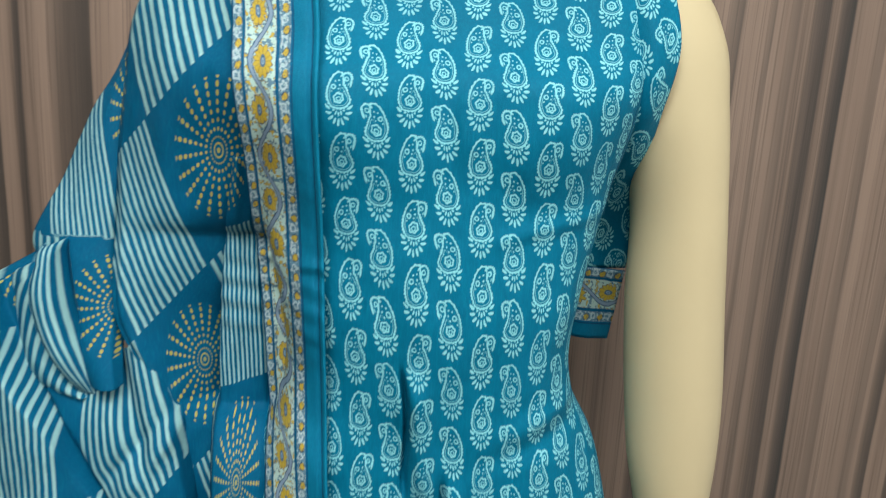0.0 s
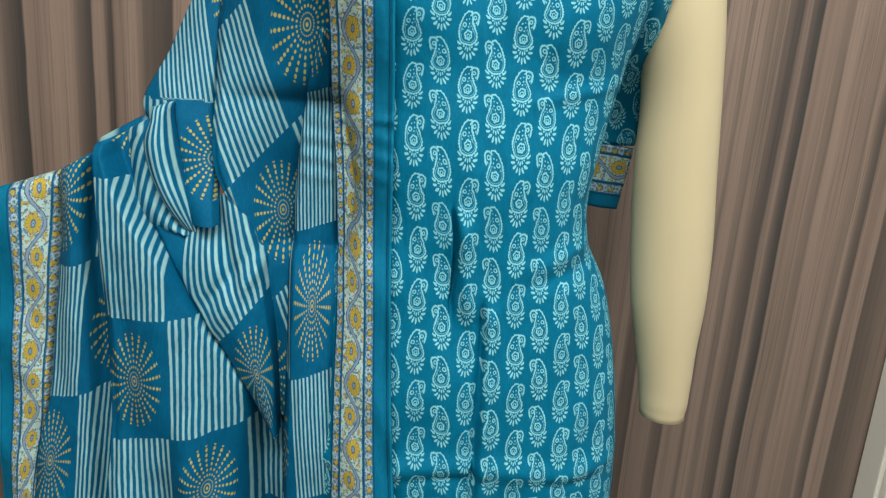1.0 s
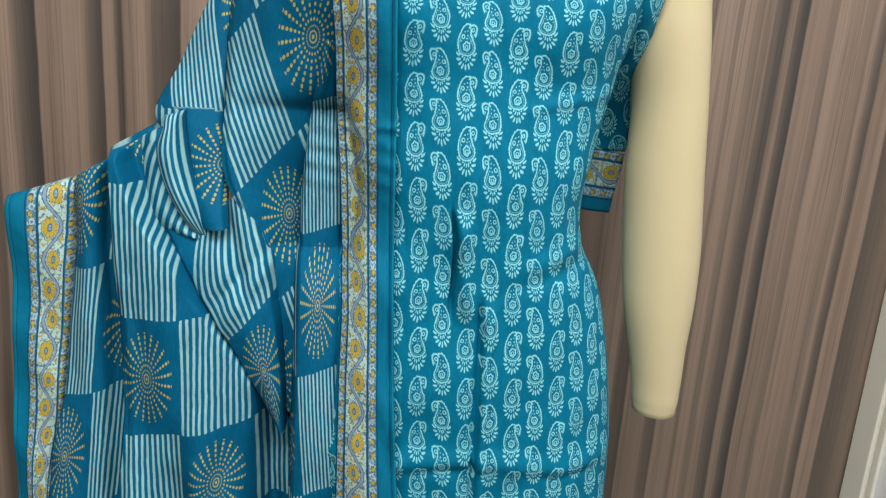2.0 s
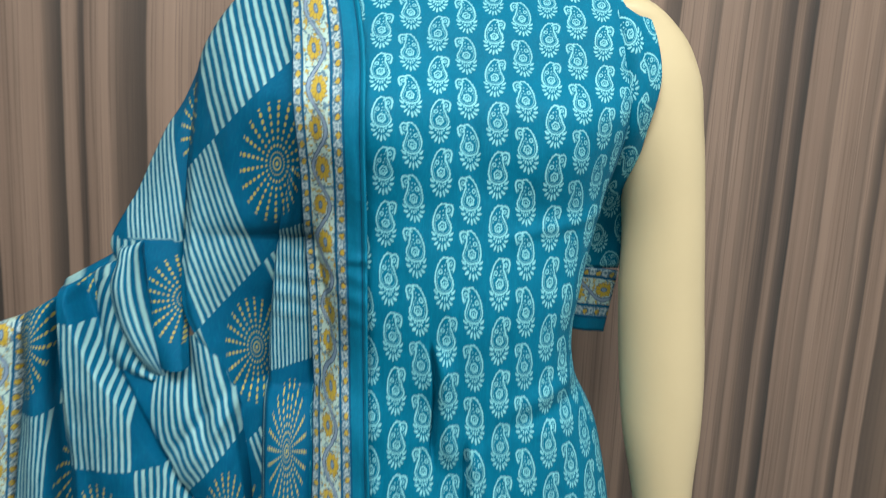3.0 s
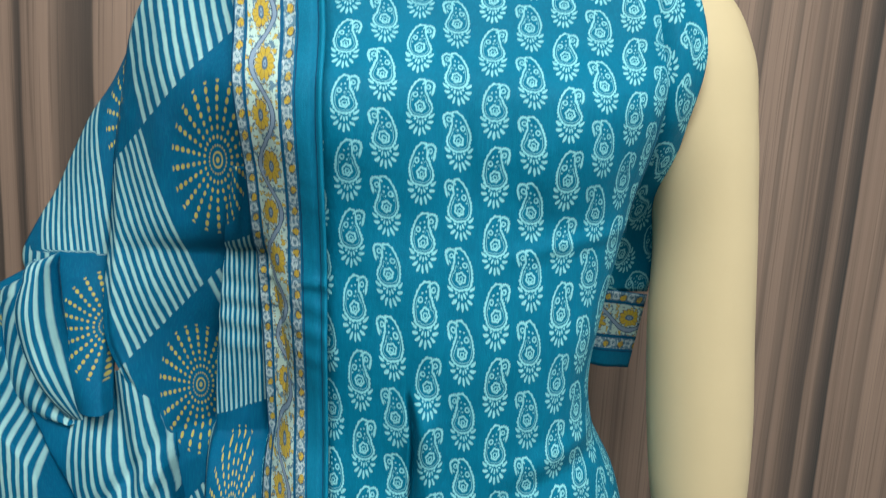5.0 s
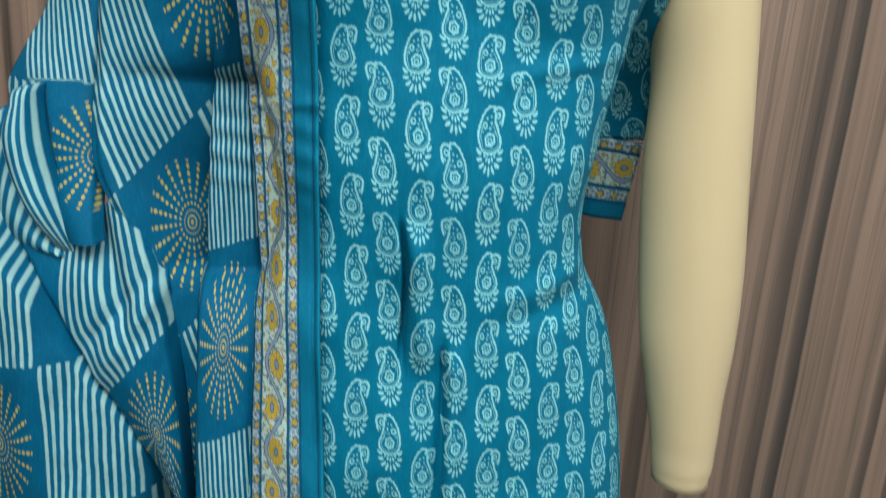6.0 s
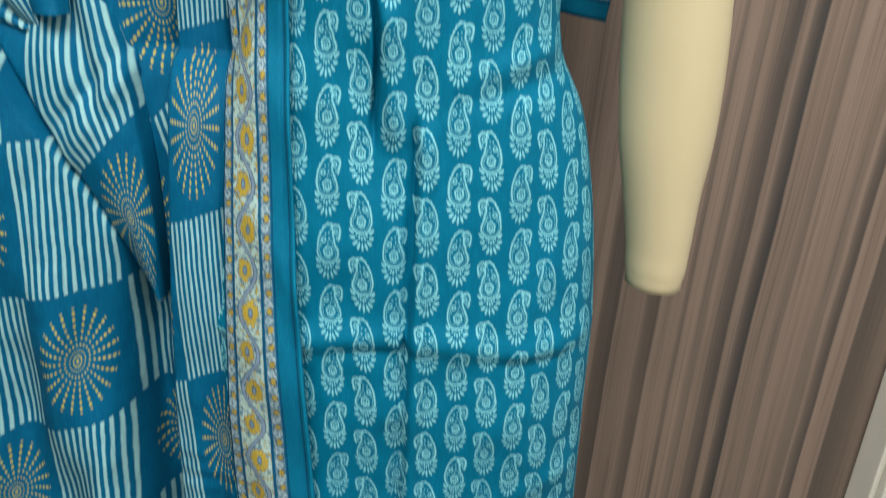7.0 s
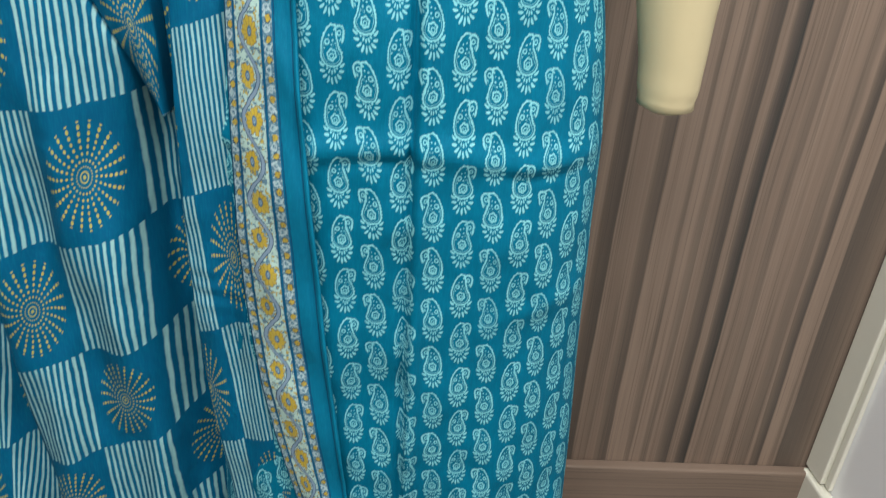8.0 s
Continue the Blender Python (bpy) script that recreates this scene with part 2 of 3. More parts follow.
def wood_laminate(name="walnut_laminate", lengthways=False):
    """Dark walnut laminate with upright streaks of brown and grey."""
    s = Shader(name, 0.42, 0.4)
    warp = s.noise(s.place((2.0, 2.0, 0.9)), 1.0, 2.0)
    n = s.tree.nodes.new("ShaderNodeTexCoord")
    sep = s.tree.nodes.new("ShaderNodeSeparateXYZ")
    s.tree.links.new(n.outputs["Object"], sep.inputs[0])
    x = Ex(s.tree, sep.outputs[2 if lengthways else 0]) + (warp - 0.5) * 0.03
    z = Ex(s.tree, sep.outputs[0 if lengthways else 2])
    wide = s.noise(s.vec(x * 9.0, z * 0.25), 1.0, 2.0, 0.5)
    mid = s.noise(s.vec(x * 46.0, z * 0.5 + 4.0), 1.0, 3.0, 0.6)
    fine = s.noise(s.vec(x * 330.0, z * 2.2), 1.0, 3.0, 0.65)
    hair = s.noise(s.vec(x * 900.0, z * 9.0), 1.0, 2.0)
    drift = s.noise(s.vec(x * 3.0, z * 2.6), 1.0, 3.0, 0.6)
    tone = wide * 0.80 + mid * 0.50 + fine * 0.22 - 0.22
    c = s.ramp(tone, [(0.0, (0.060, 0.050, 0.043)), (0.36, (0.110, 0.083, 0.066)), (0.48, (0.215, 0.158, 0.121)),
                      (0.60, (0.275, 0.203, 0.155)), (0.76, (0.35, 0.258, 0.197)), (1.0, (0.40, 0.29, 0.22))])
    c = s.mix((fine.below(0.42, 0.06)) * 0.30, c, (0.070, 0.058, 0.050))
    # dark veins, each with one sharp side and one that fades
    dark = None
    xx = x + (drift - 0.5) * 0.010 + (mid - 0.5) * 0.004
    for at, width, depth in ((-0.72, 0.03, 0.8), (-0.60, -0.02, 0.7), (-0.535, 0.018, 0.6), (-0.478, 0.030, 0.95), (-0.396, 0.020, 0.9), (-0.371, 0.007, 0.8),
                             (-0.297, 0.038, 0.85), (0.338, 0.020, 0.75), (0.389, 0.016, 0.6), (0.425, 0.006, 0.45), (0.452, 0.010, 0.4), (0.484, 0.017, 0.75), (0.512, 0.015, 0.98),
                             (0.552, 0.012, 0.35), (0.604, 0.014, 0.35), (0.624, 0.013, 0.8), (0.650, -0.040, 0.7), (0.708, 0.010, 0.5)):
        off = (at - xx) * (1.0 if width > 0 else -1.0)
        band = (off / 0.0025 + 0.5).clamp() * (1.15 - off / abs(width)).clamp() ** 0.4 * depth
        dark = dark.max(band) if dark else band
    c = s.mix(dark * (fine * 0.6 + 0.68).clamp(), c, (0.036, 0.036, 0.034))
    c = s.mix((hair - 0.4) * 0.22, c, (0.36, 0.26, 0.20))
    s.colour(c)
    s.bump(fine * 0.6 + hair * 0.4, 0.25, 0.001)
    return s.mat


def plain(name, colour, rough, vary=0.08, scale=6.0, spec=0.35, bump=0.1):
    s = Shader(name, rough, spec)
    n = s.noise(s.place(), scale, 4.0)
    fine = s.noise(s.place((220, 220, 220)), 1.0, 2.0)
    dark = tuple(v * (1 - 2.2 * vary) for v in colour)
    s.colour(s.mix((n - 0.3).clamp() * 0.9, colour, dark))
    s.bump(fine, bump, 0.0006)
    return s.mat


PAISLEY, CHECK, BORDER = paisley_cloth(), check_cloth(), border_cloth()
WOOD = wood_laminate()
WOOD_RAIL = wood_laminate("walnut_rail", True)
SKIN = plain("mannequin_plastic", (0.60, 0.515, 0.31), 0.45, 0.05, 9.0)
# kept dark so that the unseen floor throws little light upwards
FLOOR = plain("floor_tile", (0.10, 0.09, 0.08), 0.3, 0.1, 3.0)
PAINT = plain("white_paint", (0.90, 0.91, 0.92), 0.6, 0.03, 4.0)
CREAM = plain("cream_gloss_paint", (0.82, 0.81, 0.70), 0.35, 0.05, 14.0)
SEAM = plain("teal_seam_thread", (0.001, 0.09, 0.16), 0.7)
THREAD = plain("white_thread", (0.85, 0.85, 0.85), 0.6)


# ---- mesh helpers ----
def finish(name, bm, material, parent=None, label="", smooth=True):
    me = bpy.data.meshes.new(name)
    bm.to_mesh(me)
    bm.free()
    me.materials.append(material)
    if smooth:
        me.shade_smooth()
    ob = new(name, me)
    if parent:
        ob.parent = parent
    if label:
        ob["label"] = label
    return ob


part = finish


def box(bm, lo, hi, bevel=0.0):
    r = bmesh.ops.create_cube(bm, size=1.0)
    for v in r["verts"]:
        v.co = Vector([(lo[i] + hi[i]) / 2 + v.co[i] * (hi[i] - lo[i]) for i in range(3)])
    if bevel:
        es = list({e for v in r["verts"] for e in v.link_edges})
        bmesh.ops.bevel(bm, geom=es, offset=bevel, segments=2, affect="EDGES", profile=0.5)


def smooth_table(rows):
    """Smooth curve through (position, value) rows."""
    rows = sorted(rows)
    xs, ys = np.array(rows, float).T
    d = np.gradient(ys, xs)

    def f(z):
        z = min(max(z, xs[0]), xs[-1])
        i = int(min(max(np.searchsorted(xs, z) - 1, 0), len(xs) - 2))
        h = xs[i + 1] - xs[i]
        t = (z - xs[i]) / h
        return float((2 * t**3 - 3 * t**2 + 1) * ys[i] + (t**3 - 2 * t**2 + t) * h * d[i] + (3 * t**2 - 2 * t**3) * ys[i + 1] + (t**3 - t**2) * h * d[i + 1])
    return f


def bell(x, c, w):
    return math.exp(-((x - c) / w) ** 2)


def step(a, b, x):
    t = min(max((x - a) / (b - a), 0), 1)
    return t * t * (3 - 2 * t)


# ---- room ----
WALL_Y, SIDE_X = 0.90, 0.716


def slab(name, lo, hi, mat, label, bevel=0.0):
    bm = bmesh.new()
    box(bm, lo, hi, bevel)
    return tagged(finish(name, bm, mat, smooth=False), label, name.split("_")[0], kind="structure")


slab("floor", (-2.2, -2.6, -0.1), (1.1, 1.0, 0.0), FLOOR, "unseen grey-brown shop floor, dark to cut bounced light")
slab("ceiling", (-2.2, -2.6, 2.45), (1.1, 1.0, 2.55), PAINT, "plain white shop ceiling")
slab("wall_north", (-2.2, WALL_Y, 0.0), (SIDE_X, WALL_Y + 0.1, 2.45), WOOD, "walnut laminate wall panelling with upright grain")
# two unseen walls added to close the room, dark to weaken the fill
slab("wall_south", (-2.2, -2.7, 0.0), (1.1, -2.6, 2.45), WOOD, "unseen added shop wall, dark walnut to cut bounced light")
slab("wall_west", (-2.3, -2.6, 0.0), (-2.2, 1.0, 2.45), WOOD, "unseen added shop wall, dark walnut to cut bounced light")
slab("baseboard", (-2.2, WALL_Y - 0.018, 0.0), (SIDE_X - 0.004, WALL_Y - 0.0, 0.139), WOOD_RAIL, "walnut laminate baseboard along the panelled wall", 0.003)

# the side wall leaves the corner at a slant
SLANT = Matrix.Translation((SIDE_X, WALL_Y, 0)) @ Matrix.Rotation(math.atan2(0.06, 1.0), 4, "Z")
bm = bmesh.new()
box(bm, (0.0, -3.7, 0.0), (0.1, 0.12, 2.45))
side = tagged(finish("wall_east", bm, PAINT, smooth=False), "smooth pale grey-white side wall", "wall", kind="structure")
side.matrix_world = SLANT
bm = bmesh.new()
box(bm, (-0.014, -0.044, 0.144), (-0.001, 0.0, 2.45), 0.002)
box(bm, (-0.008, -0.058, 0.144), (-0.001, -0.046, 2.45), 0.002)
trim = tagged(finish("trim", bm, CREAM, smooth=False), "cream painted upright corner trim with a groove", "trim", kind="structure")
trim.matrix_world = SLANT
bm = bmesh.new()
box(bm, (-0.020, -3.6, 0.0), (-0.001, -0.002, 0.140), 0.004)
skirt = tagged(finish("baseboard", bm, CREAM, smooth=False), "cream painted chipped baseboard of the side wall", "baseboard", kind="structure")
skirt.matrix_world = SLANT


# ---- mannequin ----
kurta_right = smooth_table([(0.15, 0.268), (0.30, 0.259), (0.50, 0.245), (0.65, 0.234), (0.76, 0.227), (0.82, 0.219), (0.88, 0.207), (0.93, 0.192),
                            (0.97, 0.171), (1.0, 0.165), (1.06, 0.170), (1.10, 0.177), (1.14, 0.185), (1.18, 0.195), (1.235, 0.201), (1.29, 0.203), (1.325, 0.204), (1.34, 0.190), (1.365, 0.135)])
kurta_front = smooth_table([(0.15, 0.575), (0.50, 0.566), (0.745, 0.560), (0.93, 0.568), (1.05, 0.566), (1.12, 0.571), (1.19, 0.569), (1.22, 0.574),
                            (1.25, 0.594), (1.29, 0.612), (1.325, 0.635), (1.365, 0.66)])
kurta_mid = smooth_table([(0.15, 0.075), (0.5, 0.065), (0.9, 0.05), (1.1, 0.045), (1.36, 0.042)])


def loft(bm, rings, n=32, caps=True):
    """Ellipse rings (centre, half width, half depth), joined upwards."""
    loops = []
    for (cx, cy, cz), rx, ry in rings:
        loops.append([bm.verts.new((cx + rx * math.cos(2 * math.pi * i / n), cy + ry * math.sin(2 * math.pi * i / n), cz)) for i in range(n)])
    for a, b in zip(loops, loops[1:]):
        for i in range(n):
            bm.faces.new((a[i], a[(i + 1) % n], b[(i + 1) % n], b[i]))
    if caps:
        bm.faces.new(loops[0][::-1])
        bm.faces.new(loops[-1])


def dense(rows, n):
    """Smooth rings through the given ones, evenly spaced in height."""
    cols = [smooth_table([(r[2], r[i]) for r in rows]) for i in (0, 1, 3, 4)]
    z0, z1 = rows[0][2], rows[-1][2]
    out = []
    for i in range(n + 1):
        z = z0 + (z1 - z0) * i / n
        x, y, rx, ry = (c(z) for c in cols)
        out.append(((x, y, z), rx, ry))
    return out


def mannequin():
    bm = bmesh.new()
    loft(bm, dense([(0.05, 0.70, 0.70, 0.13, 0.085), (0.05, 0.70, 0.88, 0.12, 0.085), (0.045, 0.70, 1.0, 0.095, 0.08), (0.045, 0.70, 1.18, 0.115, 0.095),
                    (0.045, 0.725, 1.29, 0.12, 0.06), (0.045, 0.73, 1.33, 0.09, 0.045), (0.045, 0.725, 1.36, 0.05, 0.045), (0.045, 0.725, 1.44, 0.045, 0.045)], 48))
    # bare arm with a rounded end and no hand
    arm = [(0.281, 0.655, 0.766, 0.012, 0.012), (0.281, 0.655, 0.769, 0.0205, 0.022), (0.281, 0.656, 0.779, 0.0245, 0.027), (0.280, 0.658, 0.805, 0.0275, 0.030), (0.276, 0.662, 0.85, 0.0325, 0.035),
           (0.272, 0.665, 0.90, 0.0395, 0.039), (0.2685, 0.668, 0.95, 0.0425, 0.042), (0.260, 0.670, 1.04, 0.0425, 0.043), (0.2525, 0.670, 1.13, 0.0405, 0.044), (0.234, 0.670, 1.21, 0.0490, 0.048),
           (0.216, 0.672, 1.265, 0.0570, 0.049), (0.2055, 0.672, 1.300, 0.0465, 0.043), (0.192, 0.668, 1.322, 0.0320, 0.034), (0.190, 0.668, 1.334, 0.012, 0.012)]
    loft(bm, dense(arm, 90), 36)
    # other arm, bent outwards under the scarf
    path = [Vector(p) for p in ((-0.05, 0.745, 1.26), (-0.11, 0.755, 1.22), (-0.16, 0.76, 1.14), (-0.205, 0.755, 1.05), (-0.28, 0.725, 0.992), (-0.35, 0.700, 0.952), (-0.41, 0.692, 0.920))]
    radii = (0.05, 0.045, 0.04, 0.036, 0.03, 0.024, 0.018)
    last = None
    for i, (c, r) in enumerate(zip(path, radii)):
        way = (path[min(i + 1, 6)] - path[max(i - 1, 0)]).normalized()
        a = way.cross(Vector((0, 1, 0))).normalized()
        b = way.cross(a)
        ring = [bm.verts.new(c + r * (a * math.cos(k * math.pi / 10) + b * math.sin(k * math.pi / 10))) for k in range(20)]
        if last:
            for k in range(20):
                bm.faces.new((last[k], last[(k + 1) % 20], ring[(k + 1) % 20], ring[k]))
        else:
            bm.faces.new(ring[::-1])
        last = ring
    bm.faces.new(last)
    # pole and round foot of the stand
    loft(bm, [((0.05, 0.70, 0.0), 0.14, 0.14), ((0.05, 0.70, 0.012), 0.14, 0.14), ((0.05, 0.70, 0.018), 0.13, 0.13), ((0.05, 0.70, 0.02), 0.016, 0.016), ((0.05, 0.70, 0.72), 0.016, 0.016)], 40)
    bmesh.ops.recalc_face_normals(bm, faces=bm.faces)
    return tagged(finish("mannequin", bm, SKIN), "cream plastic mannequin with a bare handless arm", "mannequin")


mannequin()


# ---- kurta ----
def kurta_fold(x, z):
    """Creases and soft folds of the hanging cloth, towards the viewer when negative."""
    d = 0.0
    fold = 0.742 + 0.006 * math.sin(x * 30)
    d += -0.0045 * bell(z, fold + 0.006, 0.011) + 0.0012 * bell(z, fold - 0.006, 0.005) * (1 + math.sin(x * 47))
    line = 0.060 + 0.02 * (0.75 - z)
    d += step(0.93, 0.90, z) * 0.010 * (1.5 * bell(x, line, 0.0020) - 0.8 * bell(x, line + 0.009, 0.007))
    pinch = step(1.02, 0.99, z) * step(0.89, 0.93, z)
    d += pinch * (0.015 * bell(x, 0.026 + 0.10 * (0.95 - z) + 0.003 * math.sin(z * 40), 0.0018) - 0.009 * bell(x, 0.037 + 0.10 * (0.95 - z), 0.009))
    d += 0.006 * bell(x, 0.045 + 0.004 * math.sin(z * 60), 0.005) * step(1.13, 1.22, z)
    d += -0.003 * bell(z, 1.115 + 0.2 * (x - 0.1), 0.006) * step(0.06, 0.11, x)
    d += 0.0050 * noise.noise(Vector((x * 13, 3.1, z * 10))) + 0.0026 * noise.noise(Vector((x * 34, 1.7, z * 24))) + 0.0005 * noise.noise(Vector((x * 110, 7.7, z * 70)))
    d += 0.003 * math.sin((x - 0.2 * z) * 60) * step(0.80, 0.35, z)
    d += -0.003 * bell(z, 0.55 + 0.3 * x, 0.012) * step(0.1, 0.2, x)
    d += -0.004 * (bell(z, 0.965 + 0.3 * (x - 0.12), 0.008) - bell(z, 0.945 + 0.3 * (x - 0.12), 0.008)) * step(0.06, 0.14, x)
    return d


def section(z):
    """How square the kurta is in plan: boxier over the shoulders."""
    return 2.6 + 2.2 * step(1.16, 1.27, z)


def kurta_point(a, z, folded=True):
    """Place on the kurta at the angle a (0: the wearer's left side, -90 degrees: front)."""
    mid, half = kurta_mid(z), kurta_right(z) - kurta_mid(z)
    front = kurta_front(z)
    yc = 0.67
    c, s = math.cos(a), math.sin(a)
    n = 2.0 / section(z)
    x = mid + half * math.copysign(abs(c) ** n, c)
    if s <= 0:
        y = yc - (yc - front) * abs(s) ** n
        y -= 0.010 * (bell(x, 0.128, 0.045) + bell(x, -0.035, 0.045)) * bell(z, 1.19, 0.05)
        if folded:
            y += kurta_fold(x, z) * min(1, abs(s) * 2)
    else:
        y = yc + 0.14 * s ** n
    return Vector((x, y, z))


def kurta_y(x, z):
    mid, half = kurta_mid(z), kurta_right(z) - kurta_mid(z)
    c = min(abs((x - mid) / half), 0.995)
    s = (1 - c ** section(z)) ** (1 / section(z))
    return 0.67 - (0.67 - min(kurta_front(z), 0.668)) * s - 0.010 * (bell(x, 0.128, 0.045) + bell(x, -0.035, 0.045)) * bell(z, 1.19, 0.05)


def kurta():
    root = tagged(new("kurta"), "teal cotton kurta block-printed with white paisleys on a mannequin", "dress")
    nz = 330
    zs = [0.16 + (1.365 - 0.16) * i / nz for i in range(nz + 1)]
    bm = bmesh.new()
    uvl = bm.loops.layers.uv.new("cloth")
    # finer in front than behind
    angs = [-math.pi * (i / 380) for i in range(381)] + [-math.pi - math.pi * (i / 70) for i in range(1, 71)]
    grid, uvs = [], []
    upper_rows = smooth_table([(1.0, 0.924), (1.0459, 0.0), (1.0971, -1.0), (1.1423, -2.0), (1.188, -3.0), (1.228, -4.0), (1.264, -5.0), (1.30, -6.05), (1.37, -8.2)])
    rows_down = lambda z: (1.0459 - z) / 0.0497 if z < 1.02 else upper_rows(z)
    for z in zs:
        pts = [kurta_point(a, z) for a in angs]
        flat = [kurta_point(a, z, False) for a in angs]
        arc = [0.0]
        for p, q in zip(flat, flat[1:]):
            arc.append(arc[-1] + (Vector((q.x - p.x, (q.y - p.y) * 0.9))).length)
        centre = 0.042 + 0.072 * (1.23 - z) if z < 1.23 else 0.042
        front = [(p.x, s) for p, s in zip(pts[:381], arc[:381])]
        zero = np.interp(-centre, [-f[0] for f in front], [f[1] for f in front])
        pitch = 0.0243 - 0.0012 * bell(z, 0.96, 0.08)
        uvs.append([((zero - s) / pitch, rows_down(z)) for s in arc])
        grid.append([bm.verts.new(p) for p in pts[:-1]])
    n = len(grid[0])
    for i in range(nz):
        for j in range(n):
            k = (j + 1) % n
            f = bm.faces.new((grid[i][j], grid[i][k], grid[i + 1][k], grid[i + 1][j]))
            for loop, w in zip(f.loops, (uvs[i][j], uvs[i][j + 1], uvs[i + 1][j + 1], uvs[i + 1][j])):
                loop[uvl].uv = w
    bmesh.ops.recalc_face_normals(bm, faces=bm.faces)
    part("body", bm, PAISLEY, root)
    # empty sleeve that hangs beside the arm
    right = smooth_table([(0.985, 0.222), (1.05, 0.226), (1.10, 0.228), (1.157, 0.216), (1.20, 0.213), (1.26, 0.219), (1.297, 0.213), (1.335, 0.202)])
    left = smooth_table([(0.985, 0.155), (1.05, 0.150), (1.12, 0.155), (1.2, 0.170), (1.26, 0.172), (1.335, 0.160)])
    depth = smooth_table([(0.985, 0.722), (1.05, 0.708), (1.10, 0.694), (1.14, 0.668), (1.18, 0.628), (1.215, 0.606), (1.26, 0.604), (1.29, 0.614), (1.335, 0.645)])

    def sleeve_sheet(z0, z1, nv, uvf, mat, name, label=""):
        b = bmesh.new()
        lay = b.loops.layers.uv.new("cloth")
        rows = []
        for i in range(nv + 1):
            z = z0 + (z1 - z0) * i / nv
            row = []
            for j in range(25):
                p = j / 24
                x = left(z) + (right(z) - left(z)) * p
                y = depth(z) + 0.010 * (p - 0.55) ** 2 * 4 + 0.002 * math.sin(p * 9 + z * 25)
                row.append((b.verts.new((x, y, z - (0.010 * (p - 0.5) if z0 < 1.0 else 0))), uvf(x, z, p)))
            rows.append(row)
        for r, q in zip(rows, rows[1:]):
            for j in range(24):
                c = (r[j], r[j + 1], q[j + 1], q[j])
                f = b.faces.new([w[0] for w in c])
                for loop, w in zip(f.loops, c):
                    loop[lay].uv = w[1]
        ob = part(name, b, mat, root, label)
        m = ob.modifiers.new("thickness", "SOLIDIFY")
        m.thickness = 0.0012
        return ob

    sleeve_sheet(1.060, 1.335, 60, lambda x, z, p: (x * 30 + z * 22, (1.3 - z) * 14 + x * 26), PAISLEY, "sleeve", "limp empty short sleeve")
    sleeve_sheet(0.990, 1.062, 20, lambda x, z, p: (1.0 - (z - 0.990) / 0.072 * 0.99, x * 1000), BORDER_CUFF, "cuff", "flowered yellow and white sleeve band")
    # shoulder seam piping and a white hanger loop
    def thread(name, pts, r, mat, label=""):
        cu = bpy.data.curves.new(name, "CURVE")
        cu.dimensions, cu.bevel_depth, cu.bevel_resolution = "3D", r, 2
        sp = cu.splines.new("POLY")
        sp.points.add(len(pts) - 1)
        for q, p in zip(sp.points, pts):
            q.co = (*p, 1)
        tmp = bpy.data.objects.new(name, cu)
        me = bpy.data.meshes.new_from_object(tmp)
        bpy.data.objects.remove(tmp)
        me.materials.clear()
        me.materials.append(mat)
        ob = new(name, me)
        ob.parent = root
        if label:
            ob["label"] = label
    for k in (0.0, 0.006):
        thread("armhole_seam", [(0.196 - k - 0.012 * step(1.25, 1.12, z), kurta_y(0.196 - k - 0.012 * step(1.25, 1.12, z), z) - 0.0006, z) for z in np.linspace(1.33, 1.12, 40)], 0.0009, SEAM)
    thread("hanger_loop", [(0.185, 0.662, 1.338), (0.193, 0.650, 1.337), (0.199, 0.640, 1.334), (0.203, 0.640, 1.345), (0.204, 0.645, 1.362), (0.19, 0.66, 1.37)], 0.0011, THREAD, "thin white thread loop")
    return root


# the sleeve band is printed more narrowly than the scarf's border
BORDER_CUFF = BORDER
kurta()


# ---- scarf: one length of checked cotton in overlapping folds ----
scarf = tagged(new("dupatta_scarf"), "teal checked cotton scarf with flowered border draped over the shoulder", "scarf")


def along(points, q):
    """Smooth curve through evenly numbered (x, z) points, q from 0 to 1."""
    n = len(points) - 1
    f = min(max(q, 0), 1) * n
    i = min(int(f), n - 1)
    t = f - i
    g = lambda k: np.array(points[min(max(k, 0), n)], float)
    a, b, c, d = g(i - 1), g(i), g(i + 1), g(i + 2)
    return 0.5 * (2 * b + (c - a) * t + (2 * a - 5 * b + 4 * c - d) * t**2 + (3 * b - 3 * c + d - a) * t**3)


def by_height(points, z0, z1, n):
    """The same curve read at even heights."""
    f = smooth_table([(z, x) for x, z in points])
    return [(f(z0 + (z1 - z0) * i / n), z0 + (z1 - z0) * i / n) for i in range(n + 1)]


def poly(cu, cv, du=0.0):
    """Cells of the print as a gentle bend of the plane."""
    def f(p, q, x, z):
        w = z - 1.0
        t = (1, x, w, x * x, x * w, w * w)
        return sum(a * b for a, b in zip(cu, t)) + du, sum(a * b for a, b in zip(cv, t))
    return f


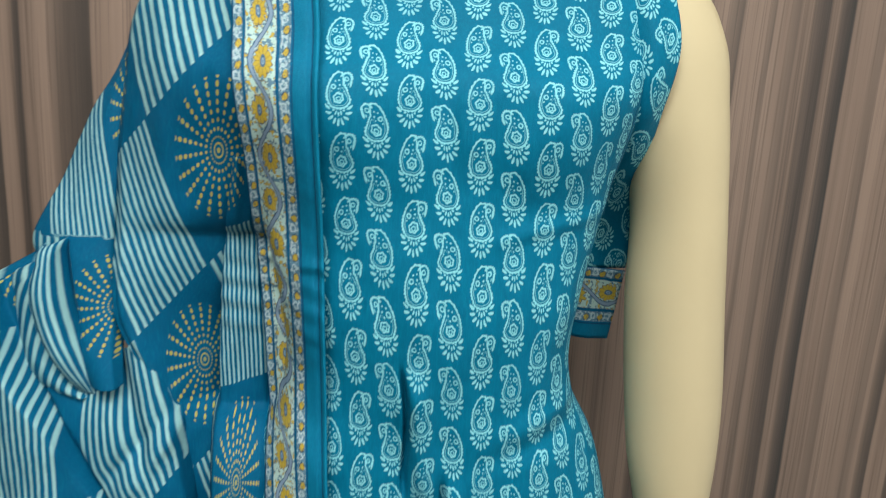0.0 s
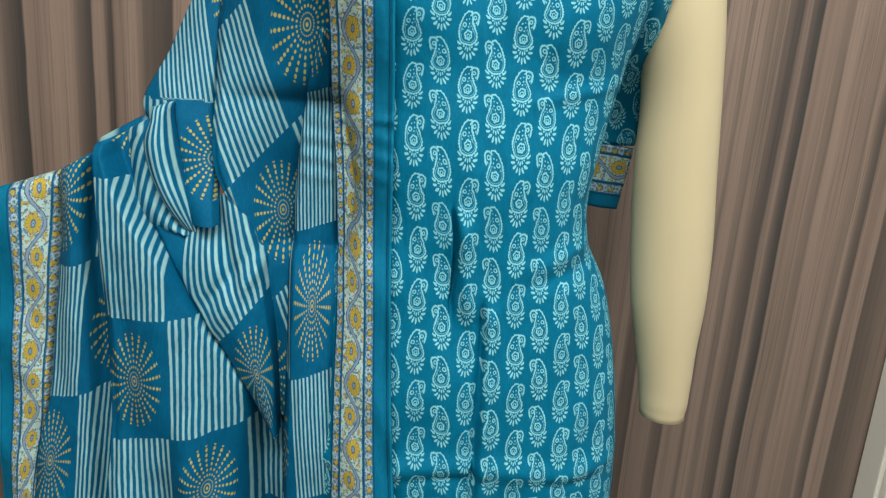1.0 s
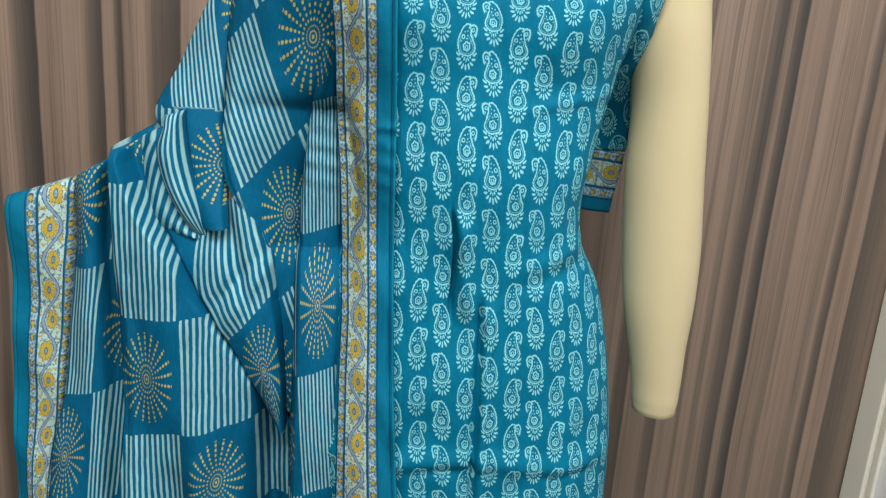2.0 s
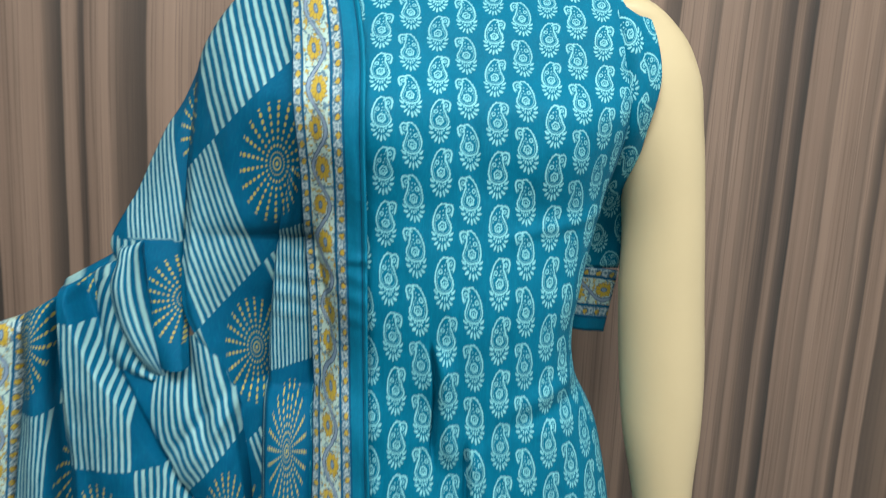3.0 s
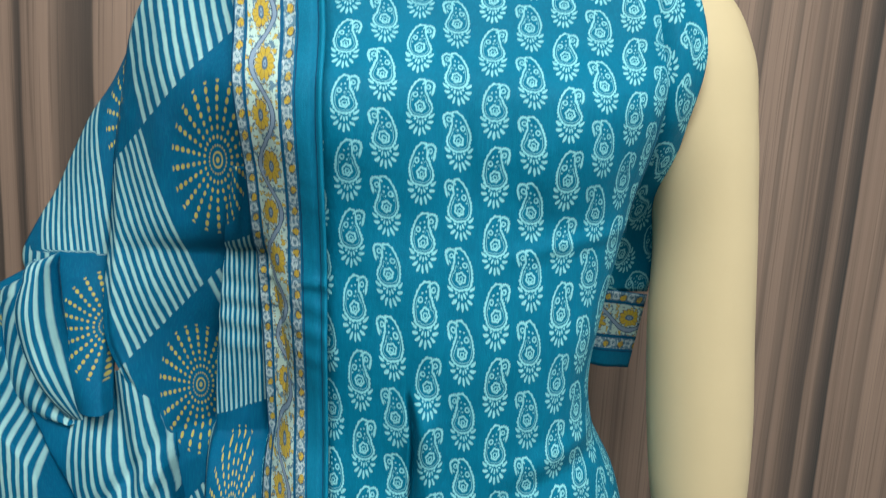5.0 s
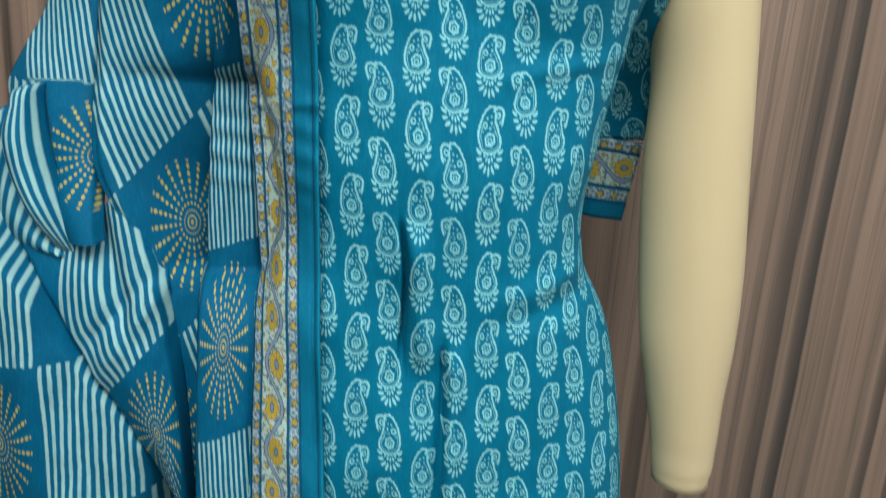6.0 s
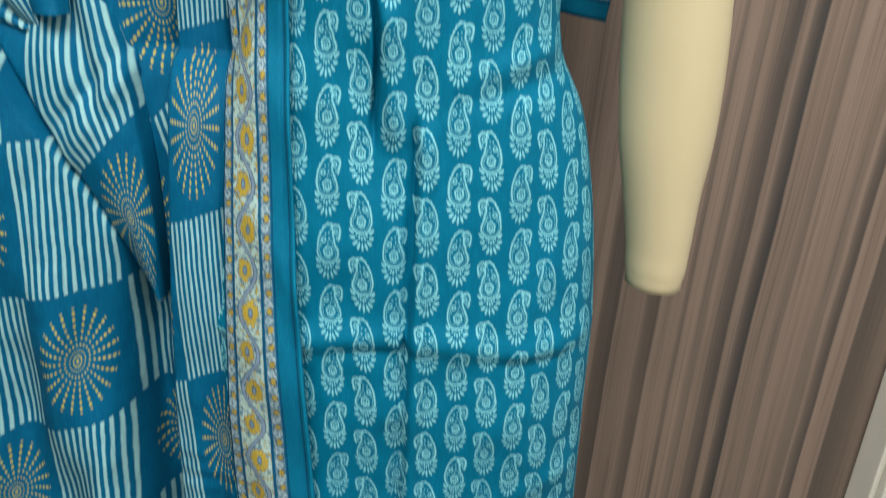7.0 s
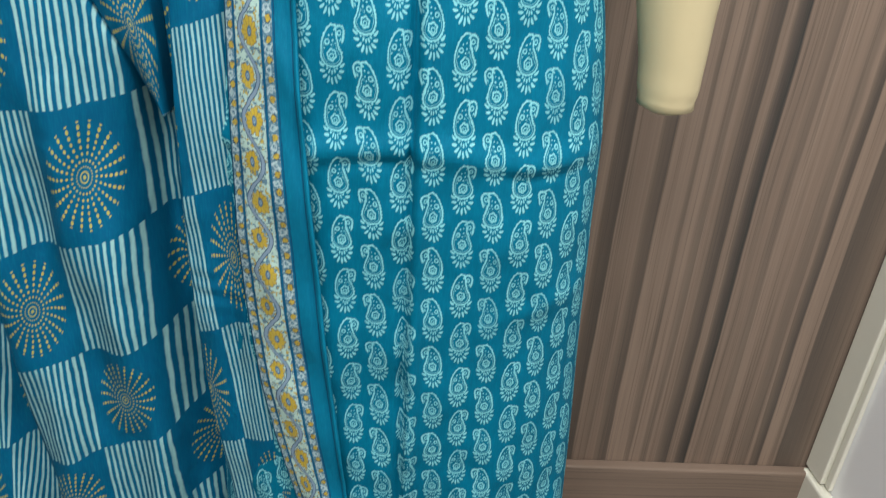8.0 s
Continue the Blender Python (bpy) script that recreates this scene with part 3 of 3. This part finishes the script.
def sheet(name, left, right, nu, nv, depth, uvf, mat, label="", back=0.0, roll=0.0):
    """A fold of cloth between two edges; with back or roll, it turns away over its top edge."""
    b = bmesh.new()
    lay = b.loops.layers.uv.new("cloth")
    rows = []
    extra = 12 if back or roll else 0
    for i in range(-extra, nv + 1):
        q = max(i, 0) / nv
        l, r = along(left, q), along(right, q)
        row = []
        for j in range(nu + 1):
            p = j / nu
            x, z = l + (r - l) * p
            y = depth(p, q, x, z)
            y += 0.0042 * noise.noise(Vector((x * 22, 5.0, z * 9))) + 0.0020 * noise.noise(Vector((x * 55, 9.0, z * 26))) + 0.0004 * noise.noise(Vector((x * 140, 2.0, z * 90)))
            uv = uvf(p, q, x, z)
            if i < 0:
                s = -i / extra
                uv = (uv[0], uv[1] - s * 0.6) if mat is CHECK else (uv[0], uv[1] - s * 60)
                y += back * s + roll * (1 - math.cos(min(s * 2, 1) * 2.6))
                z += 0.012 * math.sin(s * math.pi * 0.8) if back else roll * math.sin(min(s * 2, 1) * 2.6) - 0.10 * max(0, s - 0.5)
            row.append((b.verts.new((x, y, z)), uv))
        rows.append(row)
    for r0, r1 in zip(rows, rows[1:]):
        for j in range(nu):
            c = (r0[j], r1[j], r1[j + 1], r0[j + 1])
            f = b.faces.new([w[0] for w in c])
            for loop, w in zip(f.loops, c):
                loop[lay].uv = w[1]
    ob = part(name, b, mat, scarf, label)
    m = ob.modifiers.new("thickness", "SOLIDIFY")
    m.thickness = 0.001
    return ob


edge_in = [(-0.060, 1.345), (-0.050, 1.30), (-0.045, 1.271), (-0.042, 1.196), (-0.037, 1.096), (-0.033, 0.986), (-0.029, 0.9), (-0.026, 0.851), (-0.020, 0.764), (-0.011, 0.675), (0.001, 0.548), (0.013, 0.448), (0.024, 0.349), (0.036, 0.22)]
edge_out = [(-0.118, 1.345), (-0.109, 1.30), (-0.106, 1.268), (-0.102, 1.213), (-0.097, 1.155), (-0.095, 1.094), (-0.089, 1.029), (-0.085, 0.962), (-0.081, 0.9), (-0.081, 0.847), (-0.080, 0.783), (-0.077, 0.66), (-0.070, 0.569), (-0.052, 0.466), (-0.022, 0.347), (0.000, 0.22)]
fold_in = [(-0.108, 1.16), (-0.112, 1.141), (-0.122, 1.10), (-0.130, 1.025), (-0.132, 0.963), (-0.130, 0.833), (-0.131, 0.71), (-0.130, 0.60), (-0.128, 0.53), (-0.123, 0.461), (-0.110, 0.359), (-0.095, 0.22)]
N = 60


def panel_y(x, z):
    return kurta_y(max(x, -0.085), z) - 0.008 + 0.10 * max(0, -0.085 - x) + 0.06 * step(0.85, 0.3, z) * max(0, -x)


def border_depth(p, q, x, z):
    return panel_y(x, z) - 0.003 - 0.003 * math.sin(p * math.pi) + 0.0022 * math.sin(z * 55 + p * 5) * (0.3 + p * 0.7) + 0.0010 * math.sin(z * 330 + p * 4) * bell(z, 1.06, 0.035) - 0.002 * bell(z, 1.078 + 0.01 * p, 0.003) - 0.004 * bell(p, 0.97, 0.04) + 0.003 * bell(p, 0.91, 0.03)


sheet("border", by_height(edge_out, 1.345, 0.22, N), by_height(edge_in, 1.345, 0.22, N), 40, 420, border_depth,
      lambda p, q, x, z: (p * 1.12, (1.345 - z) * 1000), BORDER, "yellow flowered white border with teal edge", back=0.10)


def crinkle(p, z):
    """Small cross folds at elbow height."""
    return 0.0014 * math.sin(z * 330 + p * 2.5) * (bell(z, 1.045, 0.035) + 0.5 * bell(z, 0.60, 0.03))


def front_depth(p, q, x, z):
    return panel_y(x, z) + 0.004 + 0.026 * step(0.14, 0.0, p) + 0.006 * step(0.85, 1.0, p) - 0.004 * bell(p, 0.35, 0.2) + 0.0015 * math.sin(z * 40) * p + 0.002 * step(0.75, 1.0, p) + crinkle(p, z)


sheet("front_pleat", by_height(fold_in, 1.16, 0.22, N), by_height([(x + 0.002, z) for x, z in edge_out], 1.16, 0.22, N), 30, 300, front_depth,
      poly((2.998, 22.79, 1.324, -0.164, 4.269, -1.658), (0.028, 2.465, -7.44, 0.133, -1.202, -0.069), 1.0), CHECK)

upper_l = [(-0.125, 1.340), (-0.159, 1.314), (-0.183, 1.282), (-0.197, 1.252), (-0.203, 1.208), (-0.206, 1.166), (-0.205, 1.099), (-0.205, 1.030), (-0.185, 0.985), (-0.165, 0.94), (-0.153, 0.87), (-0.150, 0.76)]
upper_r = [(-0.100, 1.340), (-0.100, 1.308), (-0.100, 1.275), (-0.099, 1.240), (-0.098, 1.205), (-0.097, 1.163), (-0.100, 1.10), (-0.100, 1.03), (-0.105, 0.985), (-0.110, 0.93), (-0.110, 0.87), (-0.110, 0.76)]


def upper_depth(p, q, x, z):
    lead = smooth_table([(0.75, 0.655), (0.9, 0.640), (1.0, 0.622), (1.06, 0.628), (1.12, 0.645), (1.18, 0.660), (1.25, 0.668), (1.31, 0.675), (1.34, 0.69)])(z)
    inner = panel_y(-0.1, z) + 0.012 + 0.05 * step(1.12, 0.98, z)
    y = lead + (inner - lead) * p ** 0.8
    return y - 0.010 * math.sin(p * math.pi) * step(1.33, 1.2, z) + 0.010 * step(0.08, 0.0, p)


upper_print = poly((1.538, 13.767, 4.913, 0.026, 0.294, -0.52), (0.337, 6.801, -6.379, -0.174, -1.194, -0.485), 1.0)


def upper_uv(p, q, x, z):
    u, v = upper_print(p, q, x, z)
    if u > 1:
        u = 1 + (u - 1) * 0.72
    return u, max(v, -2.98)


sheet("shoulder_drape", upper_l, upper_r, 50, 200, upper_depth, upper_uv, CHECK, back=0.08)

face_l = [(-0.198, 1.254), (-0.213, 1.215), (-0.232, 1.181), (-0.256, 1.125), (-0.279, 1.080), (-0.268, 1.055), (-0.250, 1.030), (-0.241, 0.998), (-0.233, 0.980), (-0.227, 0.968)]
face_r = [(-0.186, 1.252), (-0.192, 1.208), (-0.197, 1.166), (-0.199, 1.123), (-0.200, 1.084), (-0.200, 1.059), (-0.200, 1.029), (-0.200, 1.000), (-0.199, 0.985), (-0.198, 0.970)]


def face_depth(p, q, x, z):
    base = smooth_table([(0.93, 0.614), (0.97, 0.618), (1.0, 0.628), (1.06, 0.650), (1.12, 0.662), (1.2, 0.672), (1.26, 0.68)])(z)
    return base + 0.016 * (1 - p) ** 2 - 0.006 * math.sin(p * math.pi) + 0.012 * step(0.85, 1.0, p)


stripe_part = poly((2.238, 17.151, 2.801), (-0.251, 4.503, -7.653), 1.0)


def face_uv(p, q, x, z):
    """Stripes above, then a sunburst whose middle lies at the fold."""
    if z > 1.084:
        u, v = stripe_part(p, q, x, z)
        return u, min(v, -2.02)
    return -0.47 + (x + 0.2) * 10.5, max(min(-1.5 + (1.033 - z) * 10.0, -1.03), -1.98)


sheet("arm_drape", face_l, face_r, 36, 120, face_depth, face_uv, CHECK)


def roll_depth(p, q, x, z):
    return 0.654 - 0.032 * math.sin(p * math.pi) ** 0.8 * (1 - q ** 3) - 0.024 * q - 0.003 * math.sin(p * 9) * (1 - q)


ROLL_L = [(-0.266, 1.064), (-0.273, 1.045), (-0.267, 1.018), (-0.253, 0.992), (-0.233, 0.962)]
ROLL_R = [(-0.243, 1.072), (-0.238, 1.044), (-0.232, 1.017), (-0.224, 0.987), (-0.219, 0.960)]
IN_L = [(-0.288, 1.044), (-0.282, 0.998), (-0.273, 0.973), (-0.258, 0.961), (-0.237, 0.957)]
IN_R = [(-0.255, 1.062), (-0.255, 1.023), (-0.242, 0.993), (-0.232, 0.975), (-0.224, 0.958)]
sheet("rolled_fold", ROLL_L, ROLL_R, 30, 80, roll_depth, lambda p, q, x, z: (0.44 + p * 0.50, 0.62 + q * 0.36), CHECK, roll=0.012)
sheet("inner_fold", IN_L, IN_R, 24, 60, lambda p, q, x, z: 0.648 - 0.012 * math.sin(p * math.pi) - 0.010 * q,
      lambda p, q, x, z: (0.03 + 0.68 * q + 0.22 * p, 0.65 + 0.3 * p), CHECK, roll=0.010)

swag_l = [(-0.266, 0.960), (-0.232, 0.891), (-0.201, 0.843), (-0.175, 0.800), (-0.144, 0.748)]
swag_r = [(-0.176, 1.010), (-0.155, 0.946), (-0.149, 0.905), (-0.141, 0.835), (-0.136, 0.748)]


def swag_uv(p, q, x, z):
    edge = 0.42 * (1 - step(-0.02, 0.27, q))
    w = (p - edge) / (1 - edge)
    return (w if w > 0 else w * 0.3), q * 2.0 + 0.02


def swag_depth(p, q, x, z):
    y = 0.634 - 0.014 * math.sin(p * math.pi) ** 0.8 * step(0.0, 0.25, q) - 0.006 * step(0.0, 0.5, q)
    y += 0.012 * bell(p, 0.66 - 0.3 * q, 0.09) * step(0.48, 0.2, q)
    crease = 0.30 - 0.12 * (p - 0.3)
    y += 0.004 * bell(q, crease, 0.035) * step(0.1, 0.3, p) - 0.005 * bell(q, crease + 0.09, 0.06)
    return y + 0.012 * step(0.10, 0.0, p) + 0.014 * step(0.88, 1.0, p)


sheet("swag_fold", swag_l, swag_r, 60, 150, swag_depth, swag_uv, CHECK)

# plain band that leads from the elbow into the swag
band_l = [(-0.332, 1.022), (-0.303, 1.026), (-0.287, 1.010), (-0.276, 0.985), (-0.264, 0.955), (-0.250, 0.925)]
band_r = [(-0.258, 1.066), (-0.252, 1.050), (-0.245, 1.010), (-0.238, 0.985), (-0.224, 0.955), (-0.215, 0.930)]
sheet("elbow_fold", band_l, band_r, 24, 60, lambda p, q, x, z: 0.682 - 0.010 * math.sin(p * math.pi) - 0.040 * step(0.3, 1.0, q) + 0.01 * step(0.12, 0.0, p),
      lambda p, q, x, z: (1.02 + 0.12 * p, 0.02 + 0.25 * q), CHECK, roll=0.012)

main_l = [(-0.315, 1.026), (-0.314, 1.0), (-0.312, 0.932), (-0.308, 0.874), (-0.306, 0.74), (-0.314, 0.643), (-0.314, 0.528), (-0.305, 0.393), (-0.29, 0.30), (-0.275, 0.22)]
main_r = [(-0.262, 1.050), (-0.240, 1.002), (-0.204, 0.945), (-0.160, 0.874), (-0.130, 0.74), (-0.112, 0.64), (-0.108, 0.54), (-0.098, 0.42), (-0.085, 0.30), (-0.07, 0.22)]


swag_edge = smooth_table([(0.72, -0.135), (0.748, -0.144), (0.80, -0.175), (0.843, -0.201), (0.891, -0.232), (0.96, -0.266), (1.0, -0.285), (1.06, -0.305)])


def main_depth(p, q, x, z):
    low = step(0.75, 0.45, z)
    y = 0.618 + 0.012 * step(0.07, 0.0, p) + 0.03 * low * (-x - 0.2) * 2
    y -= 0.010 * bell(x, -0.26 + 0.10 * (0.9 - z), 0.03)
    y += 0.014 * bell(x, -0.158 + 0.02 * (0.8 - z), 0.012) * step(0.9, 0.75, z)
    y -= 0.010 * bell(x, -0.19 + 0.10 * (0.7 - z), 0.025) * low
    y += 0.010 * bell(x, -0.15 + 0.10 * (0.6 - z), 0.012) * low
    y += 0.012 * math.sin(x * 62 + z * 7 + 0.6 * math.sin(z * 11)) * step(0.90, 0.6, z) + 0.003 * math.sin(x * 130 - z * 14) * step(0.95, 0.7, z)
    lead = -0.010 * step(0.93, 0.98, z)
    y += 0.036 * step(lead, lead + 0.014, x - swag_edge(z)) * step(0.74, 0.78, z)
    return y + 0.042 * step(-0.195, -0.130, x) * step(0.86, 0.70, z)


sheet("hanging_fold", by_height(main_l, 1.024, 0.22, N), by_height(main_r, 1.048, 0.22, N), 70, 260, main_depth,
      poly((4.288, 12.472, 0.028, -3.993, 0.52, -0.687), (0.081, 0.336, -8.941, 1.123, -6.2, 0.91)), CHECK, roll=0.016)

pleat_l = [(-0.352, 1.008), (-0.349, 0.967), (-0.354, 0.919), (-0.361, 0.845), (-0.368, 0.779), (-0.381, 0.72), (-0.389, 0.666), (-0.40, 0.55), (-0.40, 0.40), (-0.39, 0.22)]
pleat_r = [(-0.310, 1.032), (-0.312, 0.963), (-0.310, 0.923), (-0.305, 0.841), (-0.302, 0.779), (-0.300, 0.709), (-0.300, 0.668), (-0.30, 0.55), (-0.29, 0.40), (-0.26, 0.22)]


def pleat_depth(p, q, x, z):
    return 0.634 - 0.010 * math.sin(min(p * 1.6, 1) * math.pi) + 0.02 * step(0.6, 0.75, p) + 0.03 * max(0, -x - 0.3) + 0.004 * math.sin(x * 120)


sheet("side_pleat", by_height(pleat_l, 0.996, 0.22, N), by_height(pleat_r, 1.020, 0.22, N), 30, 200, pleat_depth,
      poly((6.505, 20.59, -2.022), (0.904, 1.405, -7.277)), CHECK, roll=0.016)

far_l = [(-0.418, 0.985), (-0.416, 0.902), (-0.422, 0.781), (-0.425, 0.663), (-0.43, 0.5), (-0.43, 0.22)]
far_r = [(-0.346, 1.008), (-0.350, 0.964), (-0.355, 0.915), (-0.364, 0.829), (-0.370, 0.766), (-0.385, 0.674), (-0.39, 0.5), (-0.39, 0.22)]


def far_depth(p, q, x, z):
    return 0.640 - 0.006 * math.sin(p * math.pi) + 0.010 * step(0.9, 1.0, p) + 0.003 * math.sin(z * 50 + p * 3)


sheet("end_border", by_height(far_l, 0.972, 0.22, N), by_height(far_r, 0.996, 0.22, N), 36, 300, far_depth,
      lambda p, q, x, z: (1.12 - p * 1.12, (1.0 - z) * 1000 + 9), BORDER, "yellow flowered white border with teal edge", roll=0.016)
